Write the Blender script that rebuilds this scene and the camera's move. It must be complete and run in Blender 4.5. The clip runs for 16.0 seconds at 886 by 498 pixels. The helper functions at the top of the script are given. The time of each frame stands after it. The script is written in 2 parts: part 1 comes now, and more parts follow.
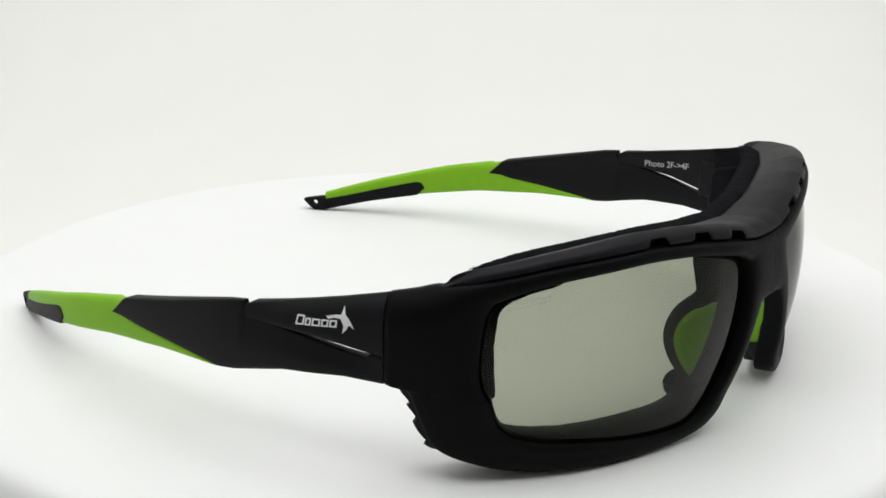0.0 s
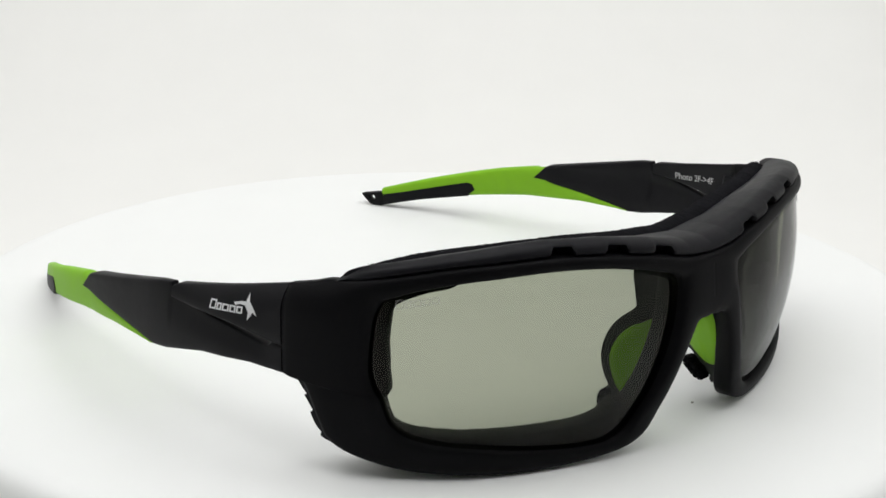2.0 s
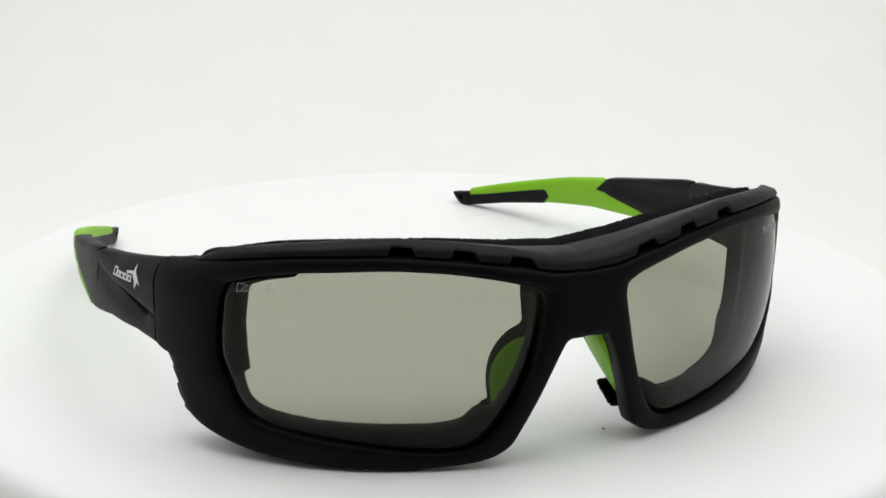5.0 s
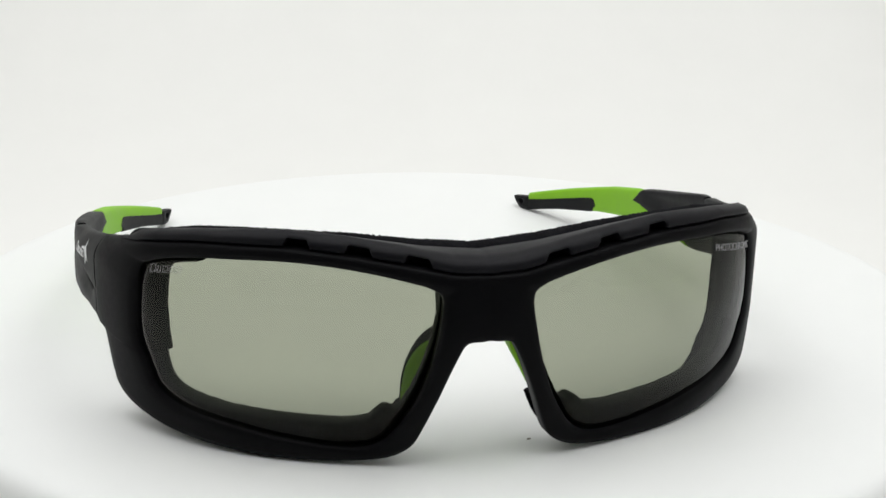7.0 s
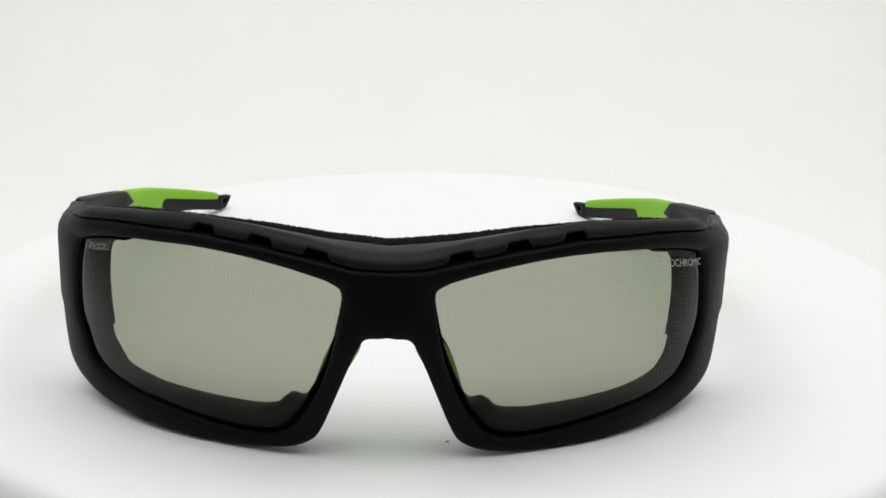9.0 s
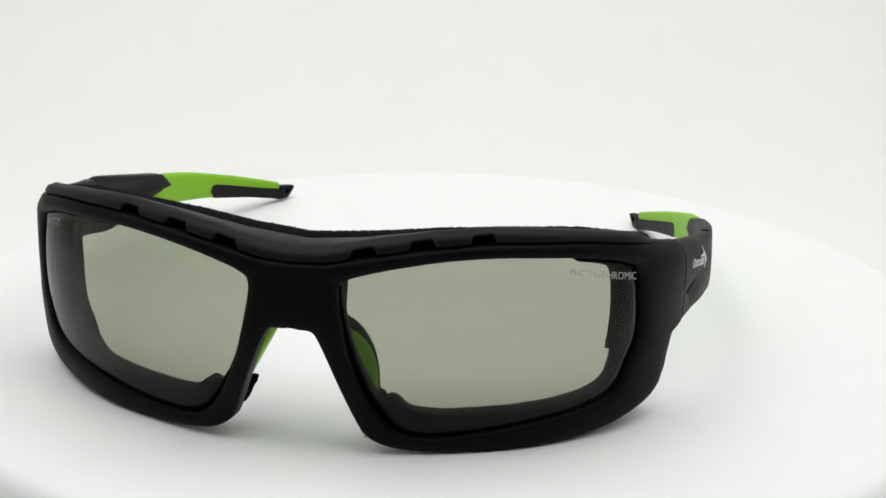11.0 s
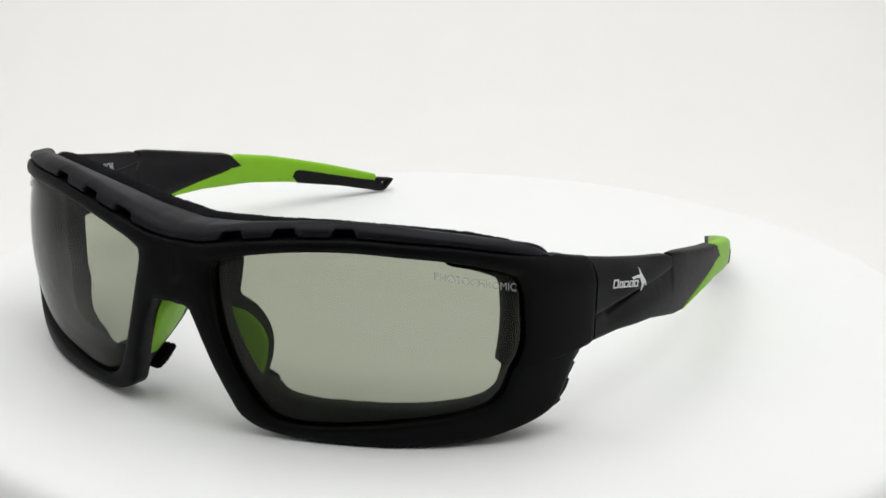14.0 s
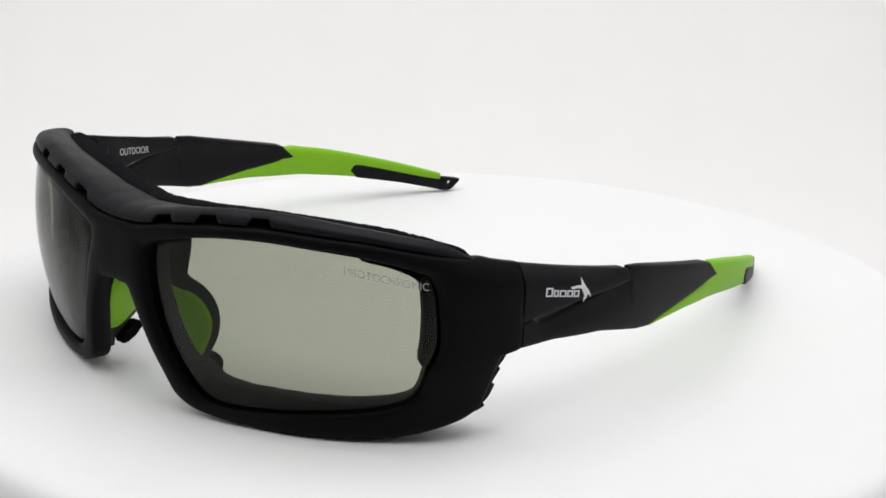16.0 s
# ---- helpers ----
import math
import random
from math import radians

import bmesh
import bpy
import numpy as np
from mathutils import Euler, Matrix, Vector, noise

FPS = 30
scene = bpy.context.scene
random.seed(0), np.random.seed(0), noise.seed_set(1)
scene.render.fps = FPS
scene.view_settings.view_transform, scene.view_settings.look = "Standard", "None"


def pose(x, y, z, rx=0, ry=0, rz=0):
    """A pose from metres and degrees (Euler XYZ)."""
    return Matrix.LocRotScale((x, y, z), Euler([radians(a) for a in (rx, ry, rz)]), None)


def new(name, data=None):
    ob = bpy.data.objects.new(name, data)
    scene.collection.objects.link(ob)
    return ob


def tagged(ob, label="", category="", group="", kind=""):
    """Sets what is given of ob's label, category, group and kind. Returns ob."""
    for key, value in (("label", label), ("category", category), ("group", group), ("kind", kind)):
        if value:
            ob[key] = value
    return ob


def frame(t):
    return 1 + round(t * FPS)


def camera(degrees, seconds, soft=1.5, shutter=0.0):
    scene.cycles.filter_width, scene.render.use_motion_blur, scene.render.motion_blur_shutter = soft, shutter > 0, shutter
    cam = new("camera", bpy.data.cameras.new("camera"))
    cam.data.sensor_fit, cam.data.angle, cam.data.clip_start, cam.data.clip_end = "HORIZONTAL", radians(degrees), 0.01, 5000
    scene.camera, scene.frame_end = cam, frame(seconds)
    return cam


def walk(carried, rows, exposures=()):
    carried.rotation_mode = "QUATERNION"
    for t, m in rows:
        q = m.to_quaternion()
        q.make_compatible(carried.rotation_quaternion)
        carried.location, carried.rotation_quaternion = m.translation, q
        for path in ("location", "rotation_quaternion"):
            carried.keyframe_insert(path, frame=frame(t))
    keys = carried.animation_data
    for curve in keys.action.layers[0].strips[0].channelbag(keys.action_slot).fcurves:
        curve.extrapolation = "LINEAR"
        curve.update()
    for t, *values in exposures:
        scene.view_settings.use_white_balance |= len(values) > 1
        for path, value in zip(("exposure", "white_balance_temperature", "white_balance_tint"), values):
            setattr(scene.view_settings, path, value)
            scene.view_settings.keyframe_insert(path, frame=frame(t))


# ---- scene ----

# ---------------- camera: stands still before the turntable ----------------
cam = camera(33.55, 16.0, soft=1.6)
CAM_POSE = pose(0.0, -0.325, 0.1228, 90 - 18.577, 0, 0.052) @ pose(0, 0, 0, 0, 0, 1.183)
walk(cam, [(0.0, CAM_POSE), (16.0, CAM_POSE)], [(0.0, 0.0, 6500, 10.5), (9.0, 0.0, 6480, 9.5), (12.5, 0.0, 6490, 10), (16.0, 0.0, 6440, 14)])

# ---------------- world and light ----------------
world = bpy.data.worlds.new("room_world")
scene.world = world
world.use_nodes = True
world.node_tree.nodes["Background"].inputs["Color"].default_value = (0.9, 0.95, 1.0, 1)
world.node_tree.nodes["Background"].inputs["Strength"].default_value = 0.05


def area_lamp(name, power, size_x, size_y, m, colour=(1, 1, 1)):
    data = bpy.data.lights.new(name, "AREA")
    data.shape, data.size, data.size_y, data.energy, data.color = "RECTANGLE", size_x, size_y, power, colour
    ob = new(name, data)
    ob.matrix_world = m
    return ob


# LED panels under the roof of the light tent
area_lamp("led_panel_lamp", 3.32, 0.78, 0.68, pose(0, -0.08, 0.585))

# ---------------- materials ----------------


def material(name, base, rough=0.5, metal=0.0, spec=0.5, grain=400.0, vary=0.12, bump=0.05, bump_scale=1500.0, coat=0.0):
    m = bpy.data.materials.new(name)
    m.use_nodes = True
    nt = m.node_tree
    b = nt.nodes["Principled BSDF"]
    tc = nt.nodes.new("ShaderNodeTexCoord")
    n1 = nt.nodes.new("ShaderNodeTexNoise")
    n1.inputs["Scale"].default_value = grain
    n1.inputs["Detail"].default_value = 4
    n2 = nt.nodes.new("ShaderNodeTexNoise")
    n2.inputs["Scale"].default_value = grain / 14
    add = nt.nodes.new("ShaderNodeMath")
    add.operation = "ADD"
    ramp = nt.nodes.new("ShaderNodeMapRange")
    ramp.inputs["From Min"].default_value, ramp.inputs["From Max"].default_value = 0.6, 1.4
    mix = nt.nodes.new("ShaderNodeMix")
    mix.data_type = "RGBA"
    mix.inputs[6].default_value = (*[c * (1 - vary) for c in base], 1)
    mix.inputs[7].default_value = (*[min(1, c * (1 + vary)) for c in base], 1)
    for n in (n1, n2):
        nt.links.new(tc.outputs["Object"], n.inputs["Vector"])
    nt.links.new(n1.outputs["Fac"], add.inputs[0])
    nt.links.new(n2.outputs["Fac"], add.inputs[1])
    nt.links.new(add.outputs[0], ramp.inputs["Value"])
    nt.links.new(ramp.outputs[0], mix.inputs["Factor"])
    nt.links.new(mix.outputs[2], b.inputs["Base Color"])
    b.inputs["Metallic"].default_value = metal
    b.inputs["Specular IOR Level"].default_value = spec
    b.inputs["Coat Weight"].default_value = coat
    rr = nt.nodes.new("ShaderNodeMapRange")
    rr.inputs["From Min"].default_value, rr.inputs["From Max"].default_value = 0.6, 1.4
    rr.inputs["To Min"].default_value, rr.inputs["To Max"].default_value = max(0, rough - 0.06), min(1, rough + 0.06)
    nt.links.new(add.outputs[0], rr.inputs["Value"])
    nt.links.new(rr.outputs[0], b.inputs["Roughness"])
    if bump:
        n3 = nt.nodes.new("ShaderNodeTexNoise")
        n3.inputs["Scale"].default_value = bump_scale
        n3.inputs["Detail"].default_value = 3
        bp = nt.nodes.new("ShaderNodeBump")
        bp.inputs["Strength"].default_value = bump
        bp.inputs["Distance"].default_value = 0.0001
        nt.links.new(tc.outputs["Object"], n3.inputs["Vector"])
        nt.links.new(n3.outputs["Fac"], bp.inputs["Height"])
        nt.links.new(bp.outputs[0], b.inputs["Normal"])
    return m


def lens_material():
    m = bpy.data.materials.new("tinted_lens")
    m.use_nodes = True
    nt = m.node_tree
    nt.nodes.clear()
    out = nt.nodes.new("ShaderNodeOutputMaterial")
    tr = nt.nodes.new("ShaderNodeBsdfTransparent")
    tr.inputs["Color"].default_value = (0.368, 0.384, 0.304, 1)
    gl = nt.nodes.new("ShaderNodeBsdfGlossy")
    gl.inputs["Roughness"].default_value = 0.02
    fr = nt.nodes.new("ShaderNodeFresnel")
    fr.inputs["IOR"].default_value = 1.27
    mx = nt.nodes.new("ShaderNodeMixShader")
    nt.links.new(fr.outputs[0], mx.inputs[0])
    nt.links.new(tr.outputs[0], mx.inputs[1])
    nt.links.new(gl.outputs[0], mx.inputs[2])
    nt.links.new(mx.outputs[0], out.inputs[0])
    return m


def clear_material():
    m = bpy.data.materials.new("clear_lens_back")
    m.use_nodes = True
    nt = m.node_tree
    nt.nodes.clear()
    out = nt.nodes.new("ShaderNodeOutputMaterial")
    tr = nt.nodes.new("ShaderNodeBsdfTransparent")
    tr.inputs["Color"].default_value = (0.98, 0.985, 0.98, 1)
    nt.links.new(tr.outputs[0], out.inputs[0])
    return m


def etched_material(name, cover, tone):
    m = bpy.data.materials.new(name)
    m.use_nodes = True
    nt = m.node_tree
    nt.nodes.clear()
    out = nt.nodes.new("ShaderNodeOutputMaterial")
    tr = nt.nodes.new("ShaderNodeBsdfTransparent")
    df = nt.nodes.new("ShaderNodeBsdfDiffuse")
    df.inputs["Color"].default_value = (tone, tone, tone, 1)
    mx = nt.nodes.new("ShaderNodeMixShader")
    mx.inputs[0].default_value = cover
    nt.links.new(tr.outputs[0], mx.inputs[1])
    nt.links.new(df.outputs[0], mx.inputs[2])
    nt.links.new(mx.outputs[0], out.inputs[0])
    return m


M_FRAME = material("matt_black_plastic", (0.0034, 0.0034, 0.0041), 0.50, spec=0.065, grain=900, vary=0.2, bump=0.05, bump_scale=2500)
M_ARM = material("soft_black_plastic", (0.0062, 0.0062, 0.0076), 0.50, spec=0.115, grain=700, vary=0.2, bump=0.05, bump_scale=2500)
M_BROW = material("black_rubber_gasket", (0.007, 0.007, 0.009), 0.5, spec=0.13, grain=600, vary=0.25, bump=0.06, bump_scale=1800)
M_INNER = material("black_inner_gasket", (0.023, 0.026, 0.023), 0.6, spec=0.16, grain=500, vary=0.25, bump=0)
M_FOAM = material("black_foam", (0.008, 0.008, 0.0095), 0.95, spec=0.05, grain=2500, vary=0.5, bump=0.8, bump_scale=1800)
M_GREEN = material("lime_green_rubber", (0.212, 0.485, 0.010), 0.5, spec=0.25, grain=300, vary=0.05, bump=0.04, bump_scale=2500)
M_LENS = lens_material()
M_CLEAR = clear_material()
M_PRINT = material("light_grey_print", (0.55, 0.55, 0.55), 0.6, grain=3000, vary=0.15, bump=0)
M_ETCH = etched_material("etched_words", 0.5, 0.58)
M_ETCH_MARK = etched_material("etched_mark", 0.22, 0.75)
M_LOGO = material("silver_print", (0.74, 0.75, 0.76), 0.5, metal=0.0, grain=3000, vary=0.15, bump=0)
M_TABLE = material("white_turntable_plastic", (0.872, 0.885, 0.878), 0.45, spec=0.2, grain=60, vary=0.012, bump=0.02, bump_scale=900)
M_CLOTH = material("white_tent_cloth", (0.874, 0.874, 0.856), 0.9, spec=0.1, grain=40, vary=0.012, bump=0.03, bump_scale=600)
M_ROOM = material("grey_room_paint", (0.30, 0.30, 0.29), 0.9, spec=0.2, grain=8, vary=0.06, bump=0.02, bump_scale=60)
M_DUST = material("grey_lint", (0.28, 0.27, 0.25), 0.9, grain=2000, vary=0.2, bump=0)

# ---------------- mesh helpers (millimetres in, metres out) ----------------


def part(name, bm, mat, parent=None, label="", smooth=True, angle=None):
    bmesh.ops.recalc_face_normals(bm, faces=bm.faces[:])
    for v in bm.verts:
        v.co *= 0.001
    for f in bm.faces:
        f.smooth = smooth
    if angle:
        for e in bm.edges:
            if len(e.link_faces) == 2 and e.calc_face_angle(0) > radians(angle):
                e.smooth = False
    me = bpy.data.meshes.new(name)
    bm.to_mesh(me)
    bm.free()
    me.materials.append(mat)
    ob = new(name, me)
    if parent:
        ob.parent = parent
    if label:
        tagged(ob, label)
    return ob


def spline(pts, n, closed=False):
    """Catmull-Rom through 2D points."""
    pts = [np.array(p, float) for p in pts]
    m = len(pts)
    out = []
    for i in range(m if closed else m - 1):
        if closed:
            a, b, c, d = pts[(i - 1) % m], pts[i], pts[(i + 1) % m], pts[(i + 2) % m]
        else:
            b, c = pts[i], pts[i + 1]
            a = pts[i - 1] if i else 2 * b - c
            d = pts[i + 2] if i + 2 < m else 2 * c - b
        for k in range(n):
            t = k / n
            out.append(0.5 * (2 * b + (c - a) * t + (2 * a - 5 * b + 4 * c - d) * t * t + (3 * b - a - 3 * c + d) * t ** 3))
    if not closed:
        out.append(pts[-1])
    return np.array(out)


def smoothstep(x):
    x = min(1.0, max(0.0, x))
    return x * x * (3 - 2 * x)


# plan of one half of the glasses: from the bridge round the hinge to the temple tip
PLAN = [(-12, -85.2), (0, -85.8), (12, -85.2), (22, -83.2), (32, -80), (42, -75.7), (51, -70), (58, -63.3), (63, -55.5), (66.8, -46.5),
        (69.2, -37), (71.3, -27), (72.4, -14), (72, 0), (70.2, 18), (65.4, 44), (53.3, 71.6), (50.8, 75.2)]
CURVE = spline(PLAN, 24)[24:]
CURVE = np.vstack([CURVE[:-20], [CURVE[-21] + np.array((-0.46, 0.888)) * k for k in (0.5, 1, 2, 4, 6)]])
ARC = np.concatenate([[0], np.cumsum(np.hypot(*np.diff(CURVE, axis=0).T))])
TAN = np.gradient(CURVE, axis=0)
TAN /= np.hypot(*TAN.T)[:, None]
OUT = np.stack([TAN[:, 1], -TAN[:, 0]], 1)
OUT[0] = (0, -1)


def bulge(z):
    """How far the shell falls back above and below its fullest height."""
    if z < 9:
        return 2.13 + 0.16 * (9 - z)
    if z > 35:
        return 0.83 + 0.115 * (z - 35)
    return (z - 25) ** 2 / 120


def surf(s, z, d, side=1):
    """Point of the wrapped shell: s along the plan, z above the table, d behind the outer face."""
    k = smoothstep((84 - s) / 26) * bulge(z) + d
    if 64 < s < 122 and z > 24:
        # the upper edge rolls inwards round the hinge
        top = float(np.interp(s, (65, 75, 86, 96, 108, 117), (40.4, 37.9, 35.5, 33.5, 30.7, 28.7)))
        u = min(1.15, max(0.0, (z - top + 5.2) / 5.2))
        k += 2.9 * u ** 2.3 * smoothstep((s - 64) / 18) * smoothstep((121 - s) / 18) * min(1.0, max(0.0, 1 - d / 4.4))
    x, y = np.interp(s, ARC, CURVE[:, 0]), np.interp(s, ARC, CURVE[:, 1])
    nx, ny = np.interp(s, ARC, OUT[:, 0]), np.interp(s, ARC, OUT[:, 1])
    return Vector((side * (x - nx * k), y - ny * k, z))


def grid_faces(bm, rows, close_u=False, close_v=False):
    nu, nv = len(rows), len(rows[0])
    for i in range(nu if close_u else nu - 1):
        for j in range(nv if close_v else nv - 1):
            q = [rows[i][j], rows[(i + 1) % nu][j], rows[(i + 1) % nu][(j + 1) % nv], rows[i][(j + 1) % nv]]
            q = [v for k, v in enumerate(q) if v not in q[:k]]
            if len(q) > 2 and bm.faces.get(q) is None:
                bm.faces.new(q)


def ring(bm, outer, inner, profile, side):
    """A closed band between two matching (s, z) contours, with a section of (fraction, depth)."""
    rows = []
    for o, i in zip(outer, inner):
        rows.append([bm.verts.new(surf(max(0, i[0] + (o[0] - i[0]) * r), i[1] + (o[1] - i[1]) * r, d, side)) for r, d in profile(o, i)])
    grid_faces(bm, rows, True, True)


def loft(bm, stations, side, n=22, power=3.6, scoop=None, hollow=None):
    """A bar along the plan. stations: s, low z, high z, depth of the outer face, thickness. scoop(s): hollow under the upper edge;
    hollow(s): a long dish in the inner face."""
    rows = []
    for s, lo, hi, d, th in stations:
        row = []
        for k in range(n):
            w = 4 * k / n
            v = math.sin(math.pi / 2 * (w - 1 if w <= 2 else 3 - w))
            u = max(0.0, 1 - abs(v) ** power) ** (1 / power) * (1 if w <= 2 else -1)
            half = th / 2 - (scoop(s) * smoothstep((v + 0.35) / 1.2) if scoop else 0)
            if hollow and u < 0:
                half -= hollow(s) * math.exp(-((v - 0.12) / 0.5) ** 4)
            row.append(bm.verts.new(surf(s, (lo + hi) / 2 + v * (hi - lo) / 2, d + th / 2 - u * half, side)))
        rows.append(row)
    grid_faces(bm, rows, False, True)
    bm.faces.new(rows[0])
    bm.faces.new(rows[-1])


def keyed(keys, x):
    return float(np.interp(x, [k[0] for k in keys], [k[1] for k in keys]))


def box(bm, x0, x1, y0, y1, z0, z1):
    vs = [bm.verts.new((x, y, z)) for x in (x0, x1) for y in (y0, y1) for z in (z0, z1)]
    for q in ((0, 1, 3, 2), (4, 6, 7, 5), (0, 4, 5, 1), (2, 3, 7, 6), (0, 2, 6, 4), (1, 5, 7, 3)):
        bm.faces.new([vs[i] for i in q])
    return vs


# ---------------- structure: light tent and room ----------------


def build_tent():
    # seamless white sheet: floor that sweeps up into the back wall
    prof = [(-520, -34), (80, -34), (150, -34)]
    for k in range(1, 15):
        a = math.pi / 2 * k / 14
        prof.append((150 + 290 * math.sin(a), -34 + 290 * (1 - math.cos(a))))
    prof.append((440, 600))
    bm = bmesh.new()
    rows = []
    for x in (-420, -140, 140, 420):
        rows.append([bm.verts.new((x, y, z)) for y, z in prof])
    grid_faces(bm, rows)
    sheet = part("backdrop", bm, M_CLOTH)
    sol = sheet.modifiers.new("thickness", "SOLIDIFY")
    sol.thickness, sol.offset = 0.002, -1
    tagged(sheet, "white seamless cloth sheet swept up behind the turntable", "backdrop", kind="structure")
    for name, dims in (("wall_left", (-430, -422, -520, 450, -40, 600)), ("wall_right", (422, 430, -520, 450, -40, 600))):
        bm = bmesh.new()
        box(bm, *dims)
        tagged(part(name, bm, M_CLOTH, smooth=False), "white cloth side wall of the light tent", "wall", kind="structure")
    bm = bmesh.new()
    box(bm, -430, 430, -520, 450, 602, 610)
    tagged(part("ceiling", bm, M_CLOTH, smooth=False), "white cloth roof of the light tent", "ceiling", kind="structure")
    # dim room round the open front of the tent
    for name, dims in (("wall_south", (-2000, 2000, -2620, -2600, -800, 1800)), ("wall_north", (-2000, 2000, 1400, 1420, -800, 1800)),
                       ("wall_west", (-2020, -2000, -2600, 1400, -800, 1800)), ("wall_east", (2000, 2020, -2600, 1400, -800, 1800)),
                       ("floor", (-2000, 2000, -2600, 1400, -820, -800)), ("ceiling_room", (-2000, 2000, -2600, 1400, 1800, 1820))):
        bm = bmesh.new()
        box(bm, *dims)
        tagged(part(name, bm, M_ROOM, smooth=False), "plain grey painted surface of the dim room", "wall", kind="structure")


build_tent()

LINT = [(3.4, -73.7, 0.7)]

# ---------------- the turntable ----------------


def turned(name, prof, mat, parent=None, label="", n=160):
    bm = bmesh.new()
    ends = [bm.verts.new((0, 0, prof[k][1])) for k in (0, -1)]
    rows = []
    for k in range(n):
        a = 2 * math.pi * k / n
        mid = [bm.verts.new((r * math.cos(a), r * math.sin(a), z)) for r, z in prof[1:-1]]
        rows.append([ends[0]] + mid + [ends[1]])
    grid_faces(bm, rows, True)
    return part(name, bm, mat, parent, label, angle=50)


def build_turntable():
    platter = turned("turntable", [(0, 0), (40, 0), (80, 0), (108, 0), (113, -0.04), (115.6, -0.25), (117.2, -0.8), (118.4, -1.8), (119.2, -3.4), (119.6, -6), (119.6, -9), (119.0, -10), (0, -10)], M_TABLE)
    tagged(platter, "round white plastic display turntable with a smooth rim", "turntable")
    turned("base", [(0, -10.2), (110, -10.2), (115, -11), (116, -13), (116, -30), (114.5, -31.8), (0, -31.8)], M_TABLE, platter, "white plastic base drum")
    # specks of lint on the top
    rng = random.Random(12)
    for x, y, size in LINT:
        bm = bmesh.new()
        for k in range(5):
            ax, ay = x + rng.gauss(0, size * 0.35), y + rng.gauss(0, size * 0.25)
            r = size * rng.uniform(0.12, 0.3)
            vs = [bm.verts.new((ax + r * 1.6 * math.cos(q), ay + r * math.sin(q), 0.0)) for q in (0, 1.26, 2.51, 3.77, 5.03)]
            tip = bm.verts.new((ax, ay, 0.18))
            for q in range(5):
                bm.faces.new((vs[q], vs[(q + 1) % 5], tip))
        part("lint", bm, M_DUST, platter, "tiny grey lint")
    return platter


turntable = build_turntable()

# ---------------- the sunglasses ----------------
glasses = tagged(new("sunglasses"), "black wraparound sunglasses with lime green temple tips and grey lenses", "sunglasses")

# frame: outer and inner contour of one half, matching point by point
RIM = [((0, 37.9), (9.0, 34.8)), ((6, 38.3), (10.2, 35.6)), ((10, 39.1), (12.5, 36.5)), ((18, 40.5), (19.5, 38.1)), ((27, 41.6), (28, 39.3)),
       ((37, 42.2), (37.5, 39.7)), ((45, 41.9), (46.9, 39.2)), ((55, 41.2), (55, 38.4)), ((65, 39.6), (62, 37.0)), ((75, 37.6), (65.6, 35.8)),
       ((78.5, 37.25), (67.0, 35.3)), ((81.5, 36.4), (67.9, 34.3)), ((84.5, 35.65), (68.5, 33.1)), ((86.6, 35.15), (68.9, 31.8)), ((87.05, 34.4), (69.1, 30.7)), ((87.15, 28), (69.6, 26)), ((87.15, 23), (69.7, 22)),
       ((87.05, 19.5), (69.2, 19.8)), ((86.7, 18.85), (68.9, 18.9)), ((85, 18.4), (68.3, 17.7)), ((82.8, 17.9), (67.6, 16.6)), ((79.9, 11.6), (66.7, 13.6)), ((78.0, 8.0), (65.6, 11.6)),
       ((72.8, 5.2), (62.7, 9.5)), ((62.6, 2.6), (57.2, 8.0)), ((50, 1.6), (47.8, 6.8)), ((38, 1.2), (38.5, 5.6)), ((27, 1.6), (29.5, 4.7)),
       ((18.7, 2.6), (23, 4.8)), ((14.1, 4.7), (19.2, 6.2)), ((12, 7.7), (16.5, 8.9)), ((9.4, 13.9), (13.2, 14)), ((7.2, 19.5), (10.8, 20)),
       ((5.2, 24), (9.5, 25)), ((3.7, 25.9), (8.7, 29.3)), ((0, 26.5), (8.4, 32)), ((0, 31), (8.35, 33.2)), ((0, 35.5), (8.6, 34.2))]
RIM_OUT = spline([p[0] for p in RIM], 6, True)
RIM_IN = spline([p[1] for p in RIM], 6, True)
TOP_LINE = [(0, 37.9), (6, 38.3), (10, 39.1), (15.5, 40.2), (26, 41.6), (37, 42.2), (45, 41.9), (55, 41.2), (65, 39.6), (75, 37.5), (86, 34.8)]


def rim_profile(o, i):
    mid = o[0] < 0.02
    k = 0 if mid else (0.35 if o[0] > 85.5 else 1)
    return [(0, 4.4), (0, 1.5), (0.03, 0.7), (0.12, 0.2), (0.3, 0), (0.5, -0.1), (0.75, 0), (0.92, 0.15 * k), (0.985, 0.5 * k), (1, 1.1 * k + 0.02), (1, 4.0), (0.9, 4.4), (0.5, 4.4)]


def build_frame():
    bm = bmesh.new()
    for side in (1, -1):
        ring(bm, RIM_OUT, RIM_IN, rim_profile, side)
    for v in bm.verts:
        v.co.z = max(v.co.z, 1.0)
    bmesh.ops.remove_doubles(bm, verts=bm.verts[:], dist=0.01)
    bmesh.ops.delete(bm, geom=[f for f in bm.faces if all(abs(v.co.x) < 0.005 for v in f.verts)], context="FACES")
    return part("front_frame", bm, M_FRAME, glasses, "matt black wrapped front frame")


def lens_inset(s):
    """The lens sits deeper beside the bridge."""
    return 1.0 * smoothstep((24 - s) / 14)


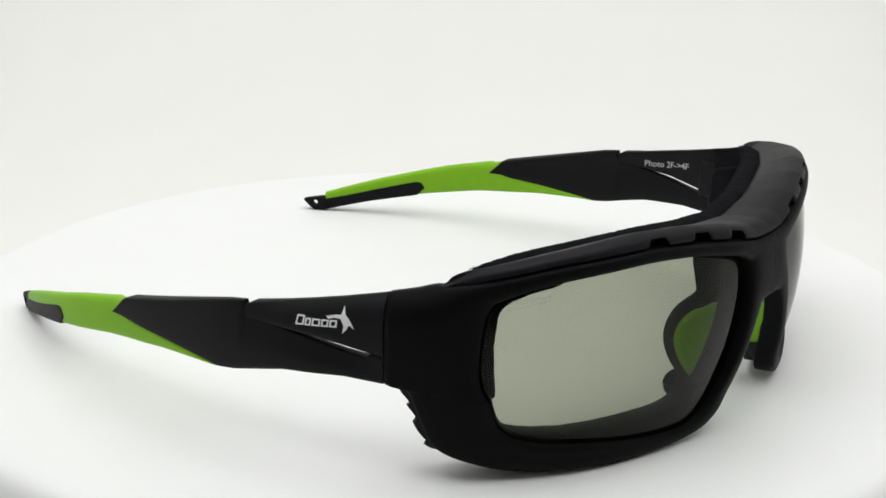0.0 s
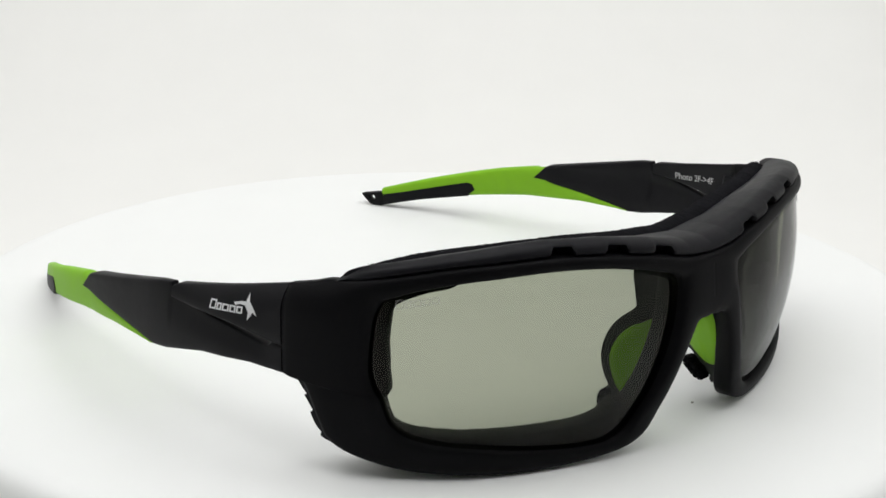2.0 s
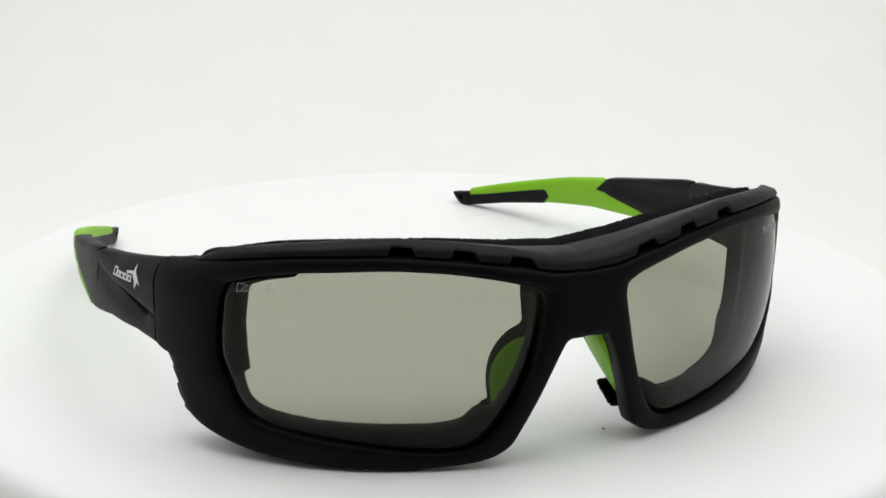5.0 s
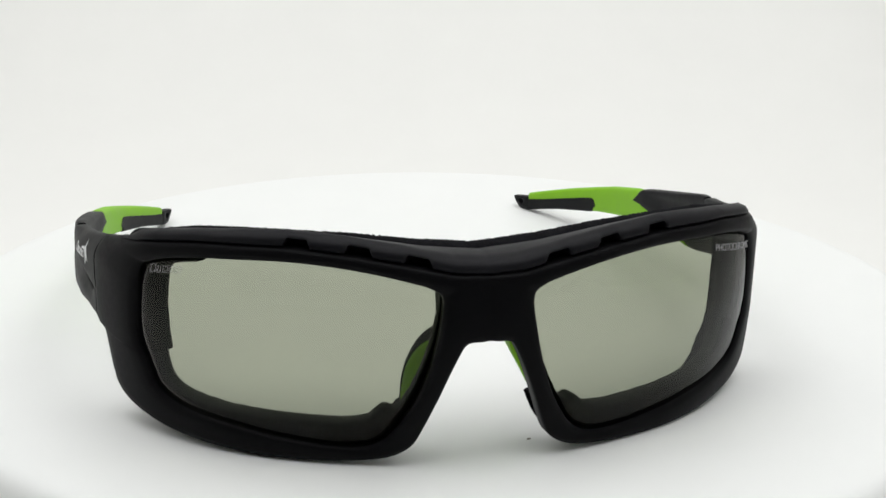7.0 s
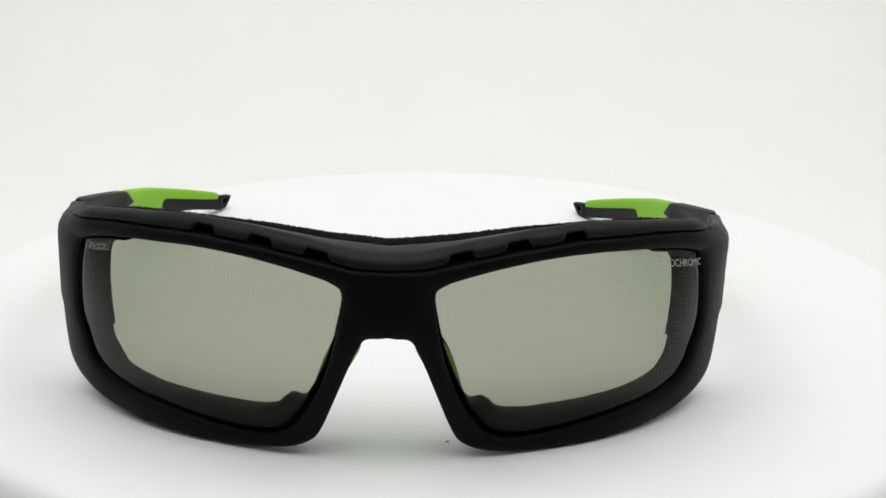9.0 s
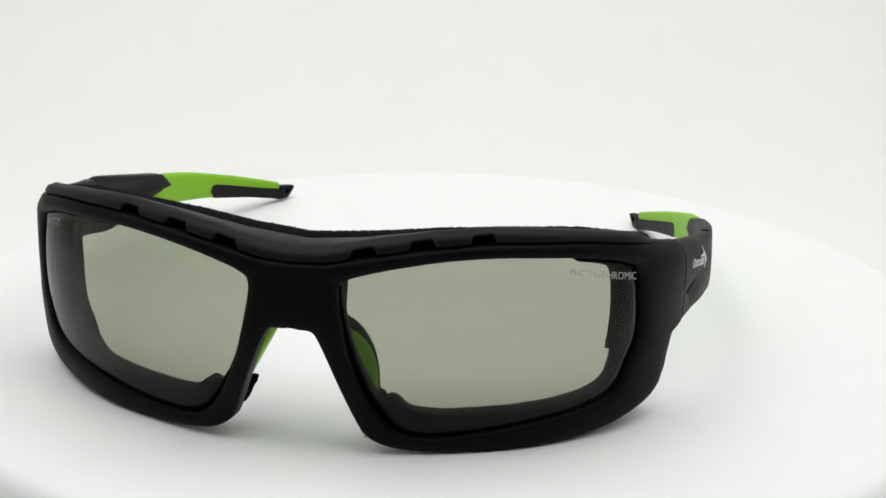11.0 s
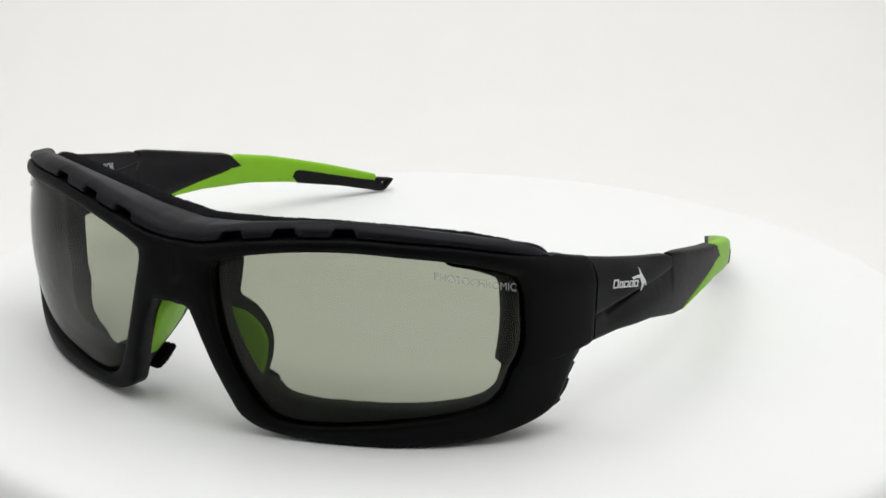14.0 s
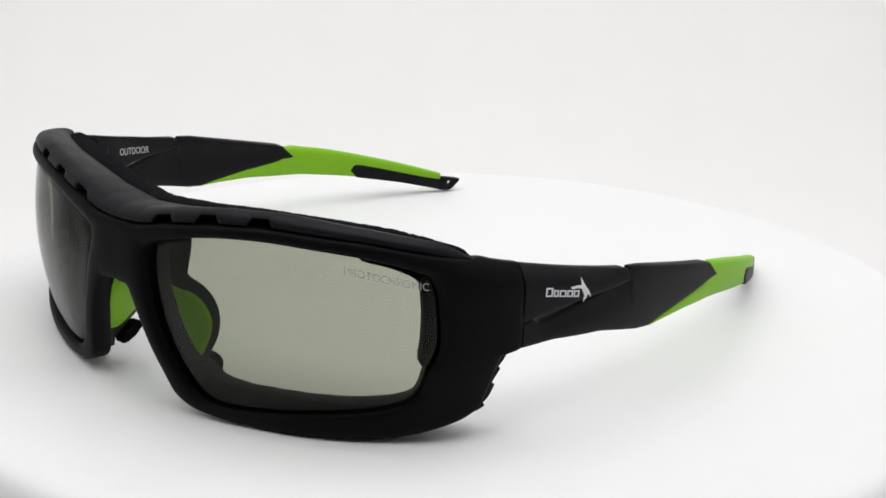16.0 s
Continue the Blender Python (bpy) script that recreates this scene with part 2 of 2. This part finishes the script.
def build_lens(side):
    centre = np.array((39.0, 22.0))
    fr = [1.035, 0.9, 0.75, 0.6, 0.45, 0.3, 0.15]
    bm = bmesh.new()
    layers = []

    def on_lens(s, z, d):
        return bm.verts.new(surf(s, z, d + lens_inset(s), side))
    for d in (1.0, 2.4):
        before = len(bm.faces)
        rows = [[on_lens(*(centre + (p - centre) * f), d) for p in RIM_IN] for f in fr]
        mid = on_lens(*centre, d)
        grid_faces(bm, rows, False, True)
        n = len(RIM_IN)
        for k in range(n):
            bm.faces.new((rows[-1][k], rows[-1][(k + 1) % n], mid))
        layers.append(rows[0])
        if d > 1.2:
            bm.faces.ensure_lookup_table()
            for f in bm.faces[before:]:
                f.material_index = 1
    before = len(bm.faces)
    grid_faces(bm, layers, False, True)
    bm.faces.ensure_lookup_table()
    for f in bm.faces[before:]:
        f.material_index = 1
    lens = part("lens", bm, M_LENS, glasses, "grey-green tinted see-through lens")
    lens.data.materials.append(M_CLEAR)
    return lens


# inner gasket: contour of its opening behind the lens
GASKET = [(9.2, 37.5), (12, 38.6), (15, 39.4), (20, 40.2), (28, 41), (36.5, 41.4), (45, 41.2), (52.0, 40.4), (53.0, 39.2), (54.2, 37.6), (55.6, 37.0), (60, 36.1), (64.0, 34.7),
          (65.8, 33.6), (66.8, 31.8), (67.3, 27), (67.2, 22), (66.8, 17.6), (67.2, 17.2), (68.4, 17.1), (68.4, 15), (67.6, 12.2), (65.6, 10.6), (62, 9.5), (54.9, 8.8), (47, 8.5), (40, 8.4), (33.5, 8.3),
          (27, 8.5), (22.6, 9.3), (20.8, 10.9), (19.2, 11.9), (17.4, 11.6), (15.4, 13), (12.2, 19), (10.2, 24.5), (9.2, 29), (8.6, 33)]


def build_gasket(side):
    inner = spline(GASKET, 9, True)
    # the cut edge of the foam is a little ragged
    fray = random.Random(21 + side)
    inner = [(a + fray.gauss(0, 0.05), b + (fray.gauss(0, 0.07) if b < 14 else 0)) for a, b in inner]
    outer = [(max(6.2, 40 + (s - 40) * (1.17 if s > 21 else 1.05)), min(40.2, 22 + (z - 22) * (1.42 if z < 22 else 1.1))) for s, z in inner]

    def prof(o, i):
        q = lens_inset(i[0])
        return [(0, 3.2 + q), (0, 6.0), (0.05, 6.8), (0.3, 7.2), (1, 7.2), (1, 2.9 + q), (0.6, 2.7 + q), (0.25, 2.7 + q), (0.06, 2.85 + q)]
    bm = bmesh.new()
    ring(bm, outer, inner, prof, side)
    for v in bm.verts:
        v.co.z = max(v.co.z, 2.6)
    g = part("inner_gasket", bm, M_INNER, glasses, "soft black gasket behind the lens")
    # foam-lined wall that closes the gap to the temple
    bm = bmesh.new()
    rng = random.Random(7)
    rows = []
    front = spline([(68.5, 35.0), (68.6, 30), (68.5, 24), (68.4, 18), (68.2, 13), (66.8, 9.6), (64, 7.6), (60, 6.6), (54, 6.0), (47, 5.8), (39, 5.8)], 6)
    edge = spline([(57.6, -45.6, 32.0), (58.2, -44.6, 28), (58.2, -44.7, 20), (57.8, -45.0, 14), (56.8, -46.0, 11), (55.3, -46.8, 8.4), (53, -49.7, 6.0), (50, -52.6, 4.2), (46, -55.4, 3.4), (41, -58.6, 3.2), (34, -64, 3.6)], 6)
    for k in range(len(front)):
        a = surf(front[k][0], front[k][1], 6.0, 1)
        b = Vector(edge[k])
        f = k / (len(front) - 1)
        out = Vector((1, 0, 0)).lerp(Vector((0.25, 0, -1)), smoothstep((f - 0.3) / 0.4)).normalized()
        sec = [a, a.lerp(b, 0.5), a.lerp(b, 0.95), b + out * 0.9 + (b - a) * 0.03, a.lerp(b, 0.95) + out * 2.2, a.lerp(b, 0.4) + out * 2.6, a + out * 2.6]
        row = []
        for p in sec:
            q = p + Vector((rng.uniform(-0.12, 0.12), rng.uniform(-0.12, 0.12), rng.uniform(-0.1, 0.1)))
            row.append(bm.verts.new((q.x * side, q.y, max(2.0, q.z))))
        rows.append(row)
    grid_faces(bm, rows, False, True)
    bm.faces.new(rows[0])
    bm.faces.new(rows[-1])
    part("side_foam", bm, M_FOAM, g, "fuzzy black foam side wall")
    return g


def notch(s):
    return max(smoothstep((s - a) / 0.7) * smoothstep((b - s) / 0.7) for a, b in ((10.4, 15.6), (21.2, 26.2), (32.4, 37.3)))


BACK_Y = [(0, -73.5), (12, -72.2), (22, -69.8), (36, -65.6), (48, -60.2), (57, -54.8), (64, -46.5)]
BACK_Z = [(0, 39.6), (12, 40.3), (22, 41.0), (36, 41.2), (48, 40.6), (57, 39.2), (61, 38.2), (64, 37.2)]


def brow_section(s, side):
    zt = keyed(TOP_LINE, s)
    n = notch(s)
    e = smoothstep((78.0 - s) / 8)
    x = np.interp(s, ARC, CURVE[:, 0])
    bx = x * 0.965
    low = surf(s, zt - 0.4, 3.4, 1)
    front = surf(s, zt + 0.22 + 1.45 * n * e, 0.8 + 1.5 * n, 1)
    lip = surf(s, zt + 0.25 + (0.6 + 1.0 * n) * e, 0.45 + 0.55 * n, 1)
    swell = 0.85 - 0.7 * smoothstep((s - 38) / 18)
    bevel = surf(s, zt + 0.3 + (1.25 + 0.6 * swell + 0.15 * n) * e, 0.95 + 0.12 * n, 1)
    ridge = surf(s, zt + 0.3 + (1.6 + swell) * e, 2.8, 1)
    back = Vector((bx, keyed(BACK_Y, bx), keyed(BACK_Z, bx)))
    back = ridge.lerp(back, max(0.04, e))
    pts = [low, front, lip, bevel, ridge]
    for k in (0.15, 0.32, 0.5, 0.68, 0.86):
        p = ridge.lerp(back, k)
        p.z += 0.4 * math.sin(math.pi * k) ** 0.8 * e
        pts.append(p)
    pts += [back, back - Vector((0, 0, 1.0)), back - Vector((0, 0, 1.6 * e + 0.6)), surf(s, zt - 1.0, 4.6, 1)]
    for p in pts:
        p.x *= side
    return pts


def build_brow():
    bm = bmesh.new()
    rows = []
    for k in range(-240, 241):
        s = abs(k) * 77.0 / 240
        rows.append([bm.verts.new(p) for p in brow_section(s, 1 if k >= 0 else -1)])
    grid_faces(bm, rows, False, True)
    bm.faces.new(rows[0])
    bm.faces.new(rows[-1])
    brow = part("brow_gasket", bm, M_BROW, glasses, "black rubber brow gasket with vent notches", angle=65)
    # fuzzy foam edge along the back of the brow
    bm = bmesh.new()
    rng = random.Random(4)
    rows = []
    for k in range(-300, 301):
        s = abs(k) * 70.0 / 300
        b = brow_section(s, 1 if k >= 0 else -1)
        way = b[10] - b[4]
        way.z = 0
        way.normalize()
        c = b[10] + way * (1.9 * smoothstep((71 - s) / 12)) - Vector((0, 0, 0.9 - 0.4 * smoothstep((64 - s) / 14)))
        row = []
        for j in range(14):
            a = 2 * math.pi * j / 14
            r = (0.9 + 0.25 * rng.random()) * (0.12 + 0.88 * smoothstep((70.5 - s) / 12))
            row.append(bm.verts.new(c + way * (r * 2.3 * math.cos(a)) + Vector((0, 0, r * math.sin(a) * (1 if math.sin(a) > 0 else 2.0)))))
        rows.append(row)
    grid_faces(bm, rows, False, True)
    for k in range(9000):
        s = rng.random() * 63.0
        b = brow_section(s, rng.choice((1, -1)))
        inward = b[10] - b[4]
        inward.z = 0
        inward.normalize()
        u = rng.uniform(0.0, 4.0)
        root = b[10] + inward * u + Vector((rng.uniform(-0.3, 0.3), 0, 0.22 * smoothstep((62 - s) / 14) - 0.06 - 0.2 * abs(u - 1.9) ** 1.3))
        way = Vector((rng.gauss(0, 0.6), rng.gauss(0.2, 0.6), rng.uniform(0.3, 1))).normalized() * rng.uniform(0.2, 0.6)
        t1 = Vector((0.09, 0, 0))
        t2 = Vector((0, 0.09, 0))
        vs = [bm.verts.new(q) for q in (root - t1, root + t1, root + t2, root + way)]
        for q in ((0, 1, 3), (1, 2, 3), (2, 0, 3)):
            bm.faces.new([vs[i] for i in q])
    part("foam_edge", bm, M_FOAM, brow, "fuzzy black foam edge")


def plate(bm, outline, x_of, thick, side, bevel=0.5):
    """A rounded plate whose outline is given in (y, z), standing at x_of(y, z)."""
    pts = spline(outline, 5, True)
    c = pts.mean(axis=0)
    rows = []
    for f, t in ((0.35, -0.5), (0.7, -0.5), (1 - bevel * 0.12, -0.5), (1, -0.28), (1, 0.28), (1 - bevel * 0.12, 0.5), (0.7, 0.5), (0.35, 0.5)):
        rows.append([bm.verts.new((side * (x_of(*(c + (p - c) * f)) + t * thick), *(c + (p - c) * f))) for p in pts])
    grid_faces(bm, rows, False, True)
    for row, t in ((rows[0], -0.5), (rows[-1], 0.5)):
        mid = bm.verts.new((side * (x_of(*c) + t * thick), *c))
        for k in range(len(row)):
            bm.faces.new((row[k], row[(k + 1) % len(row)], mid))


def build_nose(side):
    def x_of(y, z):
        return max(5.4, 6.4 - 0.526 * (z - 22.3) + 0.189 * (max(y, -76.5) + 73.2))
    bm = bmesh.new()
    plate(bm, [(-81, 36.4), (-73, 36.4), (-71.6, 34), (-71.8, 31.2), (-73.6, 28.2), (-72.3, 25.4), (-69.6, 22.6), (-68.4, 19.6), (-68.7, 16.4), (-70.5, 13.4), (-73.4, 10.6), (-75.5, 7.6), (-78.5, 5.5), (-80, 12), (-81, 27)], lambda y, z: x_of(y, z) + 0.65, 2.1, side)
    pad = part("nose_pad", bm, M_INNER, glasses, "black nose support behind the lens")
    bm = bmesh.new()
    plate(bm, [(-81.4, 24.8), (-77.4, 24.6), (-73.9, 22.9), (-71.4, 20.3), (-70.8, 17.3), (-71.9, 14.7), (-74.8, 11.6), (-77.6, 10.2), (-80.2, 12), (-81.4, 18)], lambda y, z: x_of(y, z) + 0.85, 3.0, side)
    part("pad", bm, M_GREEN, pad, "lime green rubber nose pad")
    # foam tip below the pad
    bm = bmesh.new()
    rng = random.Random(9)
    plate(bm, [(-75.5, 8.6), (-72.6, 10.6), (-70.6, 9.4), (-71.6, 7), (-74.5, 5.8)], lambda y, z: x_of(y, z) - 0.9, 2.8, side)
    bmesh.ops.subdivide_edges(bm, edges=bm.edges[:], cuts=2, use_grid_fill=True)
    for v in bm.verts:
        v.co += Vector((rng.uniform(-.25, .25), rng.uniform(-.25, .25), rng.uniform(-.25, .25)))
    part("foam_tip", bm, M_FOAM, pad, "rough black foam")


TOP = [(86, 35.35), (96, 32.9), (108, 30.3), (114.2, 29.1)]
REAR_TOP = [(117.2, 28.7), (121, 28.1), (137, 24.2), (151, 20.9), (167, 17.2), (175, 15.0), (187, 11.6), (197, 8.5), (204, 6.2), (209, 4.8)]
BOTTOM = [(86.7, 18.6), (95, 18.7), (107.5, 17.5), (115, 15.8), (119, 14.8), (123.5, 14.2), (127, 14.3), (139, 13.6), (157, 11.5), (174, 8.4), (191, 4.8), (201, 2.2), (205, 1.0), (209, 1.0)]
SLIT_TOP = [(86, 23.3), (90, 23.9), (100, 25.3), (108, 25.7), (114, 25.9), (117, 26.2)]


def build_temple(side):
    # rear arm with the lower strut of the slit
    st = []
    for s in np.concatenate([np.arange(87.17, 116.8, 0.6), np.arange(117.0, 154.0, 0.75), [154.0]]):
        lo = keyed(BOTTOM, s)
        if s > 124.5:
            lo = keyed([(124.5, 14.3), (130, 15.0), (137, 15.7), (147, 16.4), (154, 17.2)], s)
        if s < 116.9:
            gap = keyed([(87, -0.4), (89.8, -0.3), (90.4, 0.7), (91.6, 1.15), (95, 1.15), (100, 0.95), (106, 0.5), (109.5, 0.05), (111, -0.5), (117, -0.8)], s)
            hi = keyed(SLIT_TOP, s) - gap
        else:
            hi = keyed(REAR_TOP, s)
        if s > 150.5:
            hi = keyed([(150.5, 21.0), (154.0, 17.4)], s)
        d = keyed([(87, 0.1), (96, 0.15), (116, 0.1), (123, 0.0), (155, -0.12)], s)
        th = keyed([(87, 3.6), (115, 3.5), (125, 3.8), (155, 4.0)], s)
        st.append((s, lo, hi, d, th))
    bm = bmesh.new()
    loft(bm, st, side, 40, 6.0, lambda q: keyed([(87, 0.0), (90, 0.2), (95, 0.5), (106, 0.9), (112, 1.1), (116.6, 0.75), (124, 0.25), (134, 0.0)], q),
         lambda q: keyed([(104, 0.0), (112, 0.5), (118, 1.0), (128, 1.1), (140, 0.7), (149, 0.0)], q))
    arm = part("temple", bm, M_ARM, glasses, "black temple arm with a slit", angle=55)
    # upper strut that tapers to the notch
    st = []
    for s in np.arange(87.17, 116.4, 0.6):
        hi = keyed(TOP, s) if s < 114.2 else keyed([(114.2, 29.3), (116.4, 28.1)], s)
        st.append((s, keyed(SLIT_TOP, s), hi, keyed([(87, 0.05), (108, 0), (116.4, 0.25)], s), keyed([(87, 3.8), (108, 3.6), (116.4, 3.1)], s)))
    bm = bmesh.new()
    loft(bm, st, side, 30, 6.0)
    part("upper_strut", bm, M_ARM, arm, "black tapered strut", angle=55)
    # lime tip
    st = []
    for s in np.concatenate([np.arange(123.5, 202.6, 1.0), [203.2]]):
        hi = keyed([(123.5, 14.6), (130, 15.4), (137, 16.2), (147, 17.1), (150, 18)], s) if s < 150.2 else keyed(REAR_TOP, s) - (0.4 if s < 154 else 0)
        st.append((s, keyed(BOTTOM, s) + keyed([(123, 0.3), (127, 0)], s), hi, keyed([(120, 0.1), (150, 0.1), (156, 0.0), (190, 0.2), (204, 0.9)], s), keyed([(120, 3.6), (150, 3.7), (170, 3.6), (190, 3.1), (204, 2.2)], s)))
    bm = bmesh.new()
    loft(bm, st, side, 26, 3.4)
    part("temple_tip", bm, M_GREEN, arm, "lime green rubber temple tip")
    # black inlay of the tip and its eyelet
    st = []
    for s in np.arange(174.0, 203.4, 0.8):
        lo = keyed(BOTTOM, s) - 0.06
        hi = keyed([(174, 10.6), (175, 12.3), (176.5, 12.4), (187, 9.3), (197, 6.4), (203.4, 4.8)], s)
        if s < 176:
            lo = keyed([(174, 10.0), (176, 8.1)], s)
        st.append((s, max(1.0, lo), hi, keyed([(172, -0.12), (190, 0.05), (204, 0.7)], s), keyed([(170, 3.85), (190, 3.4), (204, 2.6)], s)))
    bm = bmesh.new()
    loft(bm, st, side, 30, 6.0)
    outer = spline([(202.4, 1.8), (202.4, 3.8), (202.7, 5.4), (204.0, 5.4), (207.2, 4.8), (209.2, 4.4), (209.4, 3.9), (208.2, 2.6), (206.6, 1.3), (204.6, 1.2)], 4, True)
    outer = [(a, max(1.0, b)) for a, b in outer]
    n = len(outer)
    hole = [(206.1 + 0.75 * math.cos(math.pi + 0.6 - 2 * math.pi * k / n), 3.45 + 0.7 * math.sin(math.pi + 0.6 - 2 * math.pi * k / n)) for k in range(n)]
    ring(bm, outer, hole, lambda o, i: [(0, 1.2), (0.15, 0.9), (0.7, 1.0), (0.92, 1.4), (1, 2.0), (1, 2.8), (0.85, 3.2), (0.15, 3.3), (0, 3.0)], side)
    part("tip_inlay", bm, M_ARM, arm, "black inlay with a cord hole", angle=60)
    # hinge barrel on the inner side
    bm = bmesh.new()
    loft(bm, [(s, 23.0, 32.0, 3.4, 1.3) for s in (84.5, 85.2, 89, 89.8)], side, 18, 3)
    part("hinge", bm, M_ARM, arm, "black hinge block")
    return arm


def build_grip(side):
    # ribbed rubber grip behind the lower outer corner
    path = spline([(83.2, 18.4), (81.2, 14.4), (78.8, 8.9), (72.8, 6.4)], 20)
    rows = []
    bm = bmesh.new()
    n = len(path)
    for k, p in enumerate(path):
        t = path[min(n - 1, k + 1)] - path[max(0, k - 1)]
        t /= np.hypot(*t)
        out = np.array((-t[1], t[0]))
        if out[1] > 0:
            out = -out
        f = k / (n - 1)
        saw = 1 - (f * 4.6) % 1.0
        w = (0.35 + 1.0 * math.sin(math.pi * 0.5 * saw)) * smoothstep((1 - f) / 0.25)
        q = p + out * w
        b = p - out * 2.0
        rows.append([bm.verts.new(surf(*b, 0.9, side)), bm.verts.new(surf(*(p + out * w * 0.6), 0.9, side)), bm.verts.new(surf(*q, 1.5, side)), bm.verts.new(surf(*q, 6.0, side)), bm.verts.new(surf(*(p + out * w * 0.5), 7.2, side)), bm.verts.new(surf(*b, 7.2, side))])
    grid_faces(bm, rows, False, True)
    bm.faces.new(rows[0])
    bm.faces.new(rows[-1])
    part("side_grip", bm, M_BROW, glasses, "black ribbed rubber corner grip", angle=40)


def slab(bm, polys, place):
    """Thin raised shapes: polygons in the plane, set on a surface by place(u, v, lift)."""
    for poly in polys:
        lo = [bm.verts.new(place(u, v, 0.0)) for u, v in poly]
        hi = [bm.verts.new(place(u, v, 0.06)) for u, v in poly]
        bm.faces.new(hi)
        for k in range(len(poly)):
            bm.faces.new((lo[k], lo[(k + 1) % len(poly)], hi[(k + 1) % len(poly)], hi[k]))


def lettering(name, words, height, place, mat, parent, width):
    cu = bpy.data.curves.new(name, "FONT")
    cu.body, cu.size, cu.extrude = words, 1.0, 0.0
    tmp = new(name, cu)
    me = bpy.data.meshes.new_from_object(tmp.evaluated_get(bpy.context.evaluated_depsgraph_get()))
    bpy.data.objects.remove(tmp)
    bm = bmesh.new()
    bm.from_mesh(me)
    xs = [v.co.x for v in bm.verts]
    ys = [v.co.y for v in bm.verts]
    x0, kx, ky = min(xs), width / (max(xs) - min(xs)), height / (max(ys) - 0)
    bmesh.ops.subdivide_edges(bm, edges=[e for e in bm.edges if e.calc_length() * kx > 0.8], cuts=1)
    ext = bmesh.ops.extrude_face_region(bm, geom=bm.faces[:])
    top = {v for v in ext["geom"] if isinstance(v, bmesh.types.BMVert)}
    for v in bm.verts:
        v.co = place((v.co.x - x0) * kx, v.co.y * ky, 0.05 if v in top else 0.0)
    return part(name, bm, mat, parent, "printed words", smooth=False)


def brand_shapes(u0, scale):
    """Slanted blocks and a jagged emblem that stand for a brand mark."""
    polys = []
    for k, w in enumerate((1.55, 1.1, 1.5, 1.3, 1.3)):
        x = u0 + sum((1.75, 1.3, 1.7, 1.5, 1.5)[:k]) * scale
        h = (1.6 if k == 0 else 1.22) * scale
        w *= scale
        t = 0.3 * scale
        sl = 0.12
        bars = [(0, t, 0, h), (w - t, w, 0, h), (t, w - t, 0, t * 0.85), (t, w - t, h - t * 0.85, h)]
        for x0, x1, y0, y1 in bars:
            polys.append([(x + x0 + sl * y0, y0), (x + x1 + sl * y0, y0), (x + x1 + sl * y1, y1), (x + x0 + sl * y1, y1)])
    return polys


def emblem(u0, k):
    return [[(u0 + x * k, y * k) for x, y in p] for p in (
        [(0.0, 2.0), (1.9, 2.35), (3.0, 2.4), (3.3, 3.9), (3.8, 2.5), (4.9, 1.3), (5.6, -0.1), (4.6, 0.6), (4.2, -0.2), (3.3, -1.1), (3.6, 0.4), (2.9, 1.7), (1.6, 1.8), (0.5, 1.5)],)]


def inner_face(s):
    return keyed([(87, 3.87), (108, 3.63), (116.4, 3.37)], s)


def build_marks(temples, lenses):
    for side in (1, -1):
        a = temples[side]
        if side > 0:
            def on_arm(u, v, lift):
                return surf(91.9 + u, 28.2 - 0.2 * u + v, -0.03 - lift, 1)
        else:
            def on_arm(u, v, lift):
                return surf(104.3 - u, 27.2 + 0.10 * u + v, -0.03 - lift, -1)
        bm = bmesh.new()
        slab(bm, brand_shapes(0.0, 1.1) + emblem(6.2, 0.98), on_arm)
        part("brand_mark", bm, M_LOGO, a, "silver printed emblem", smooth=False)
    lettering("print", "Photo 2F->4F", 1.55, lambda u, v, lift: surf(107.8 - u, 26.6 + 0.125 * u + v, inner_face(107.8 - u) + lift, 1), M_PRINT, temples[1], 14.0)
    lettering("print", "OUTDOOR", 1.75, lambda u, v, lift: surf(94.5 + u, 28.4 - 0.14 * u + v, inner_face(94.5 + u) + lift, -1), M_PRINT, temples[-1], 11.0)
    lettering("print", "PHOTOCHROMIC", 1.4, lambda u, v, lift: surf(51.7 + u, 35.5 - 0.19 * u + v, 0.84 - lift, 1), M_ETCH, lenses[1], 15.9)
    bm = bmesh.new()
    slab(bm, brand_shapes(0.0, 1.05), lambda u, v, lift: surf(65.4 - u, 33.9 + 0.17 * u + v, 0.84 - lift, -1))
    part("brand_mark", bm, M_ETCH_MARK, lenses[-1], "small light grey emblem", smooth=False)


build_frame()
LENSES = {side: build_lens(side) for side in (1, -1)}
build_brow()
TEMPLES = {}
for side in (1, -1):
    build_gasket(side)
    build_nose(side)
    build_grip(side)
    TEMPLES[side] = build_temple(side)
build_marks(TEMPLES, LENSES)


def motions():
    """The platter turns evenly about its centre and carries the glasses."""
    rows_table, rows_glasses = [], []
    for k in range(33):
        t = k * 0.5
        u = t - 8.75
        turn = math.degrees(W1 * u + W2 * u * u + W3 * u ** 3)
        spin = pose(0, 0, 0, 0, 0, turn)
        rows_table.append((t, spin))
        rows_glasses.append((t, spin @ pose(-0.01108, 0, -0.001, 0, 0.29, 2.38)))
    walk(turntable, rows_table)
    walk(glasses, rows_glasses)


W1, W2, W3 = (-0.105906, 7.461e-05, 1.5138e-05)
motions()
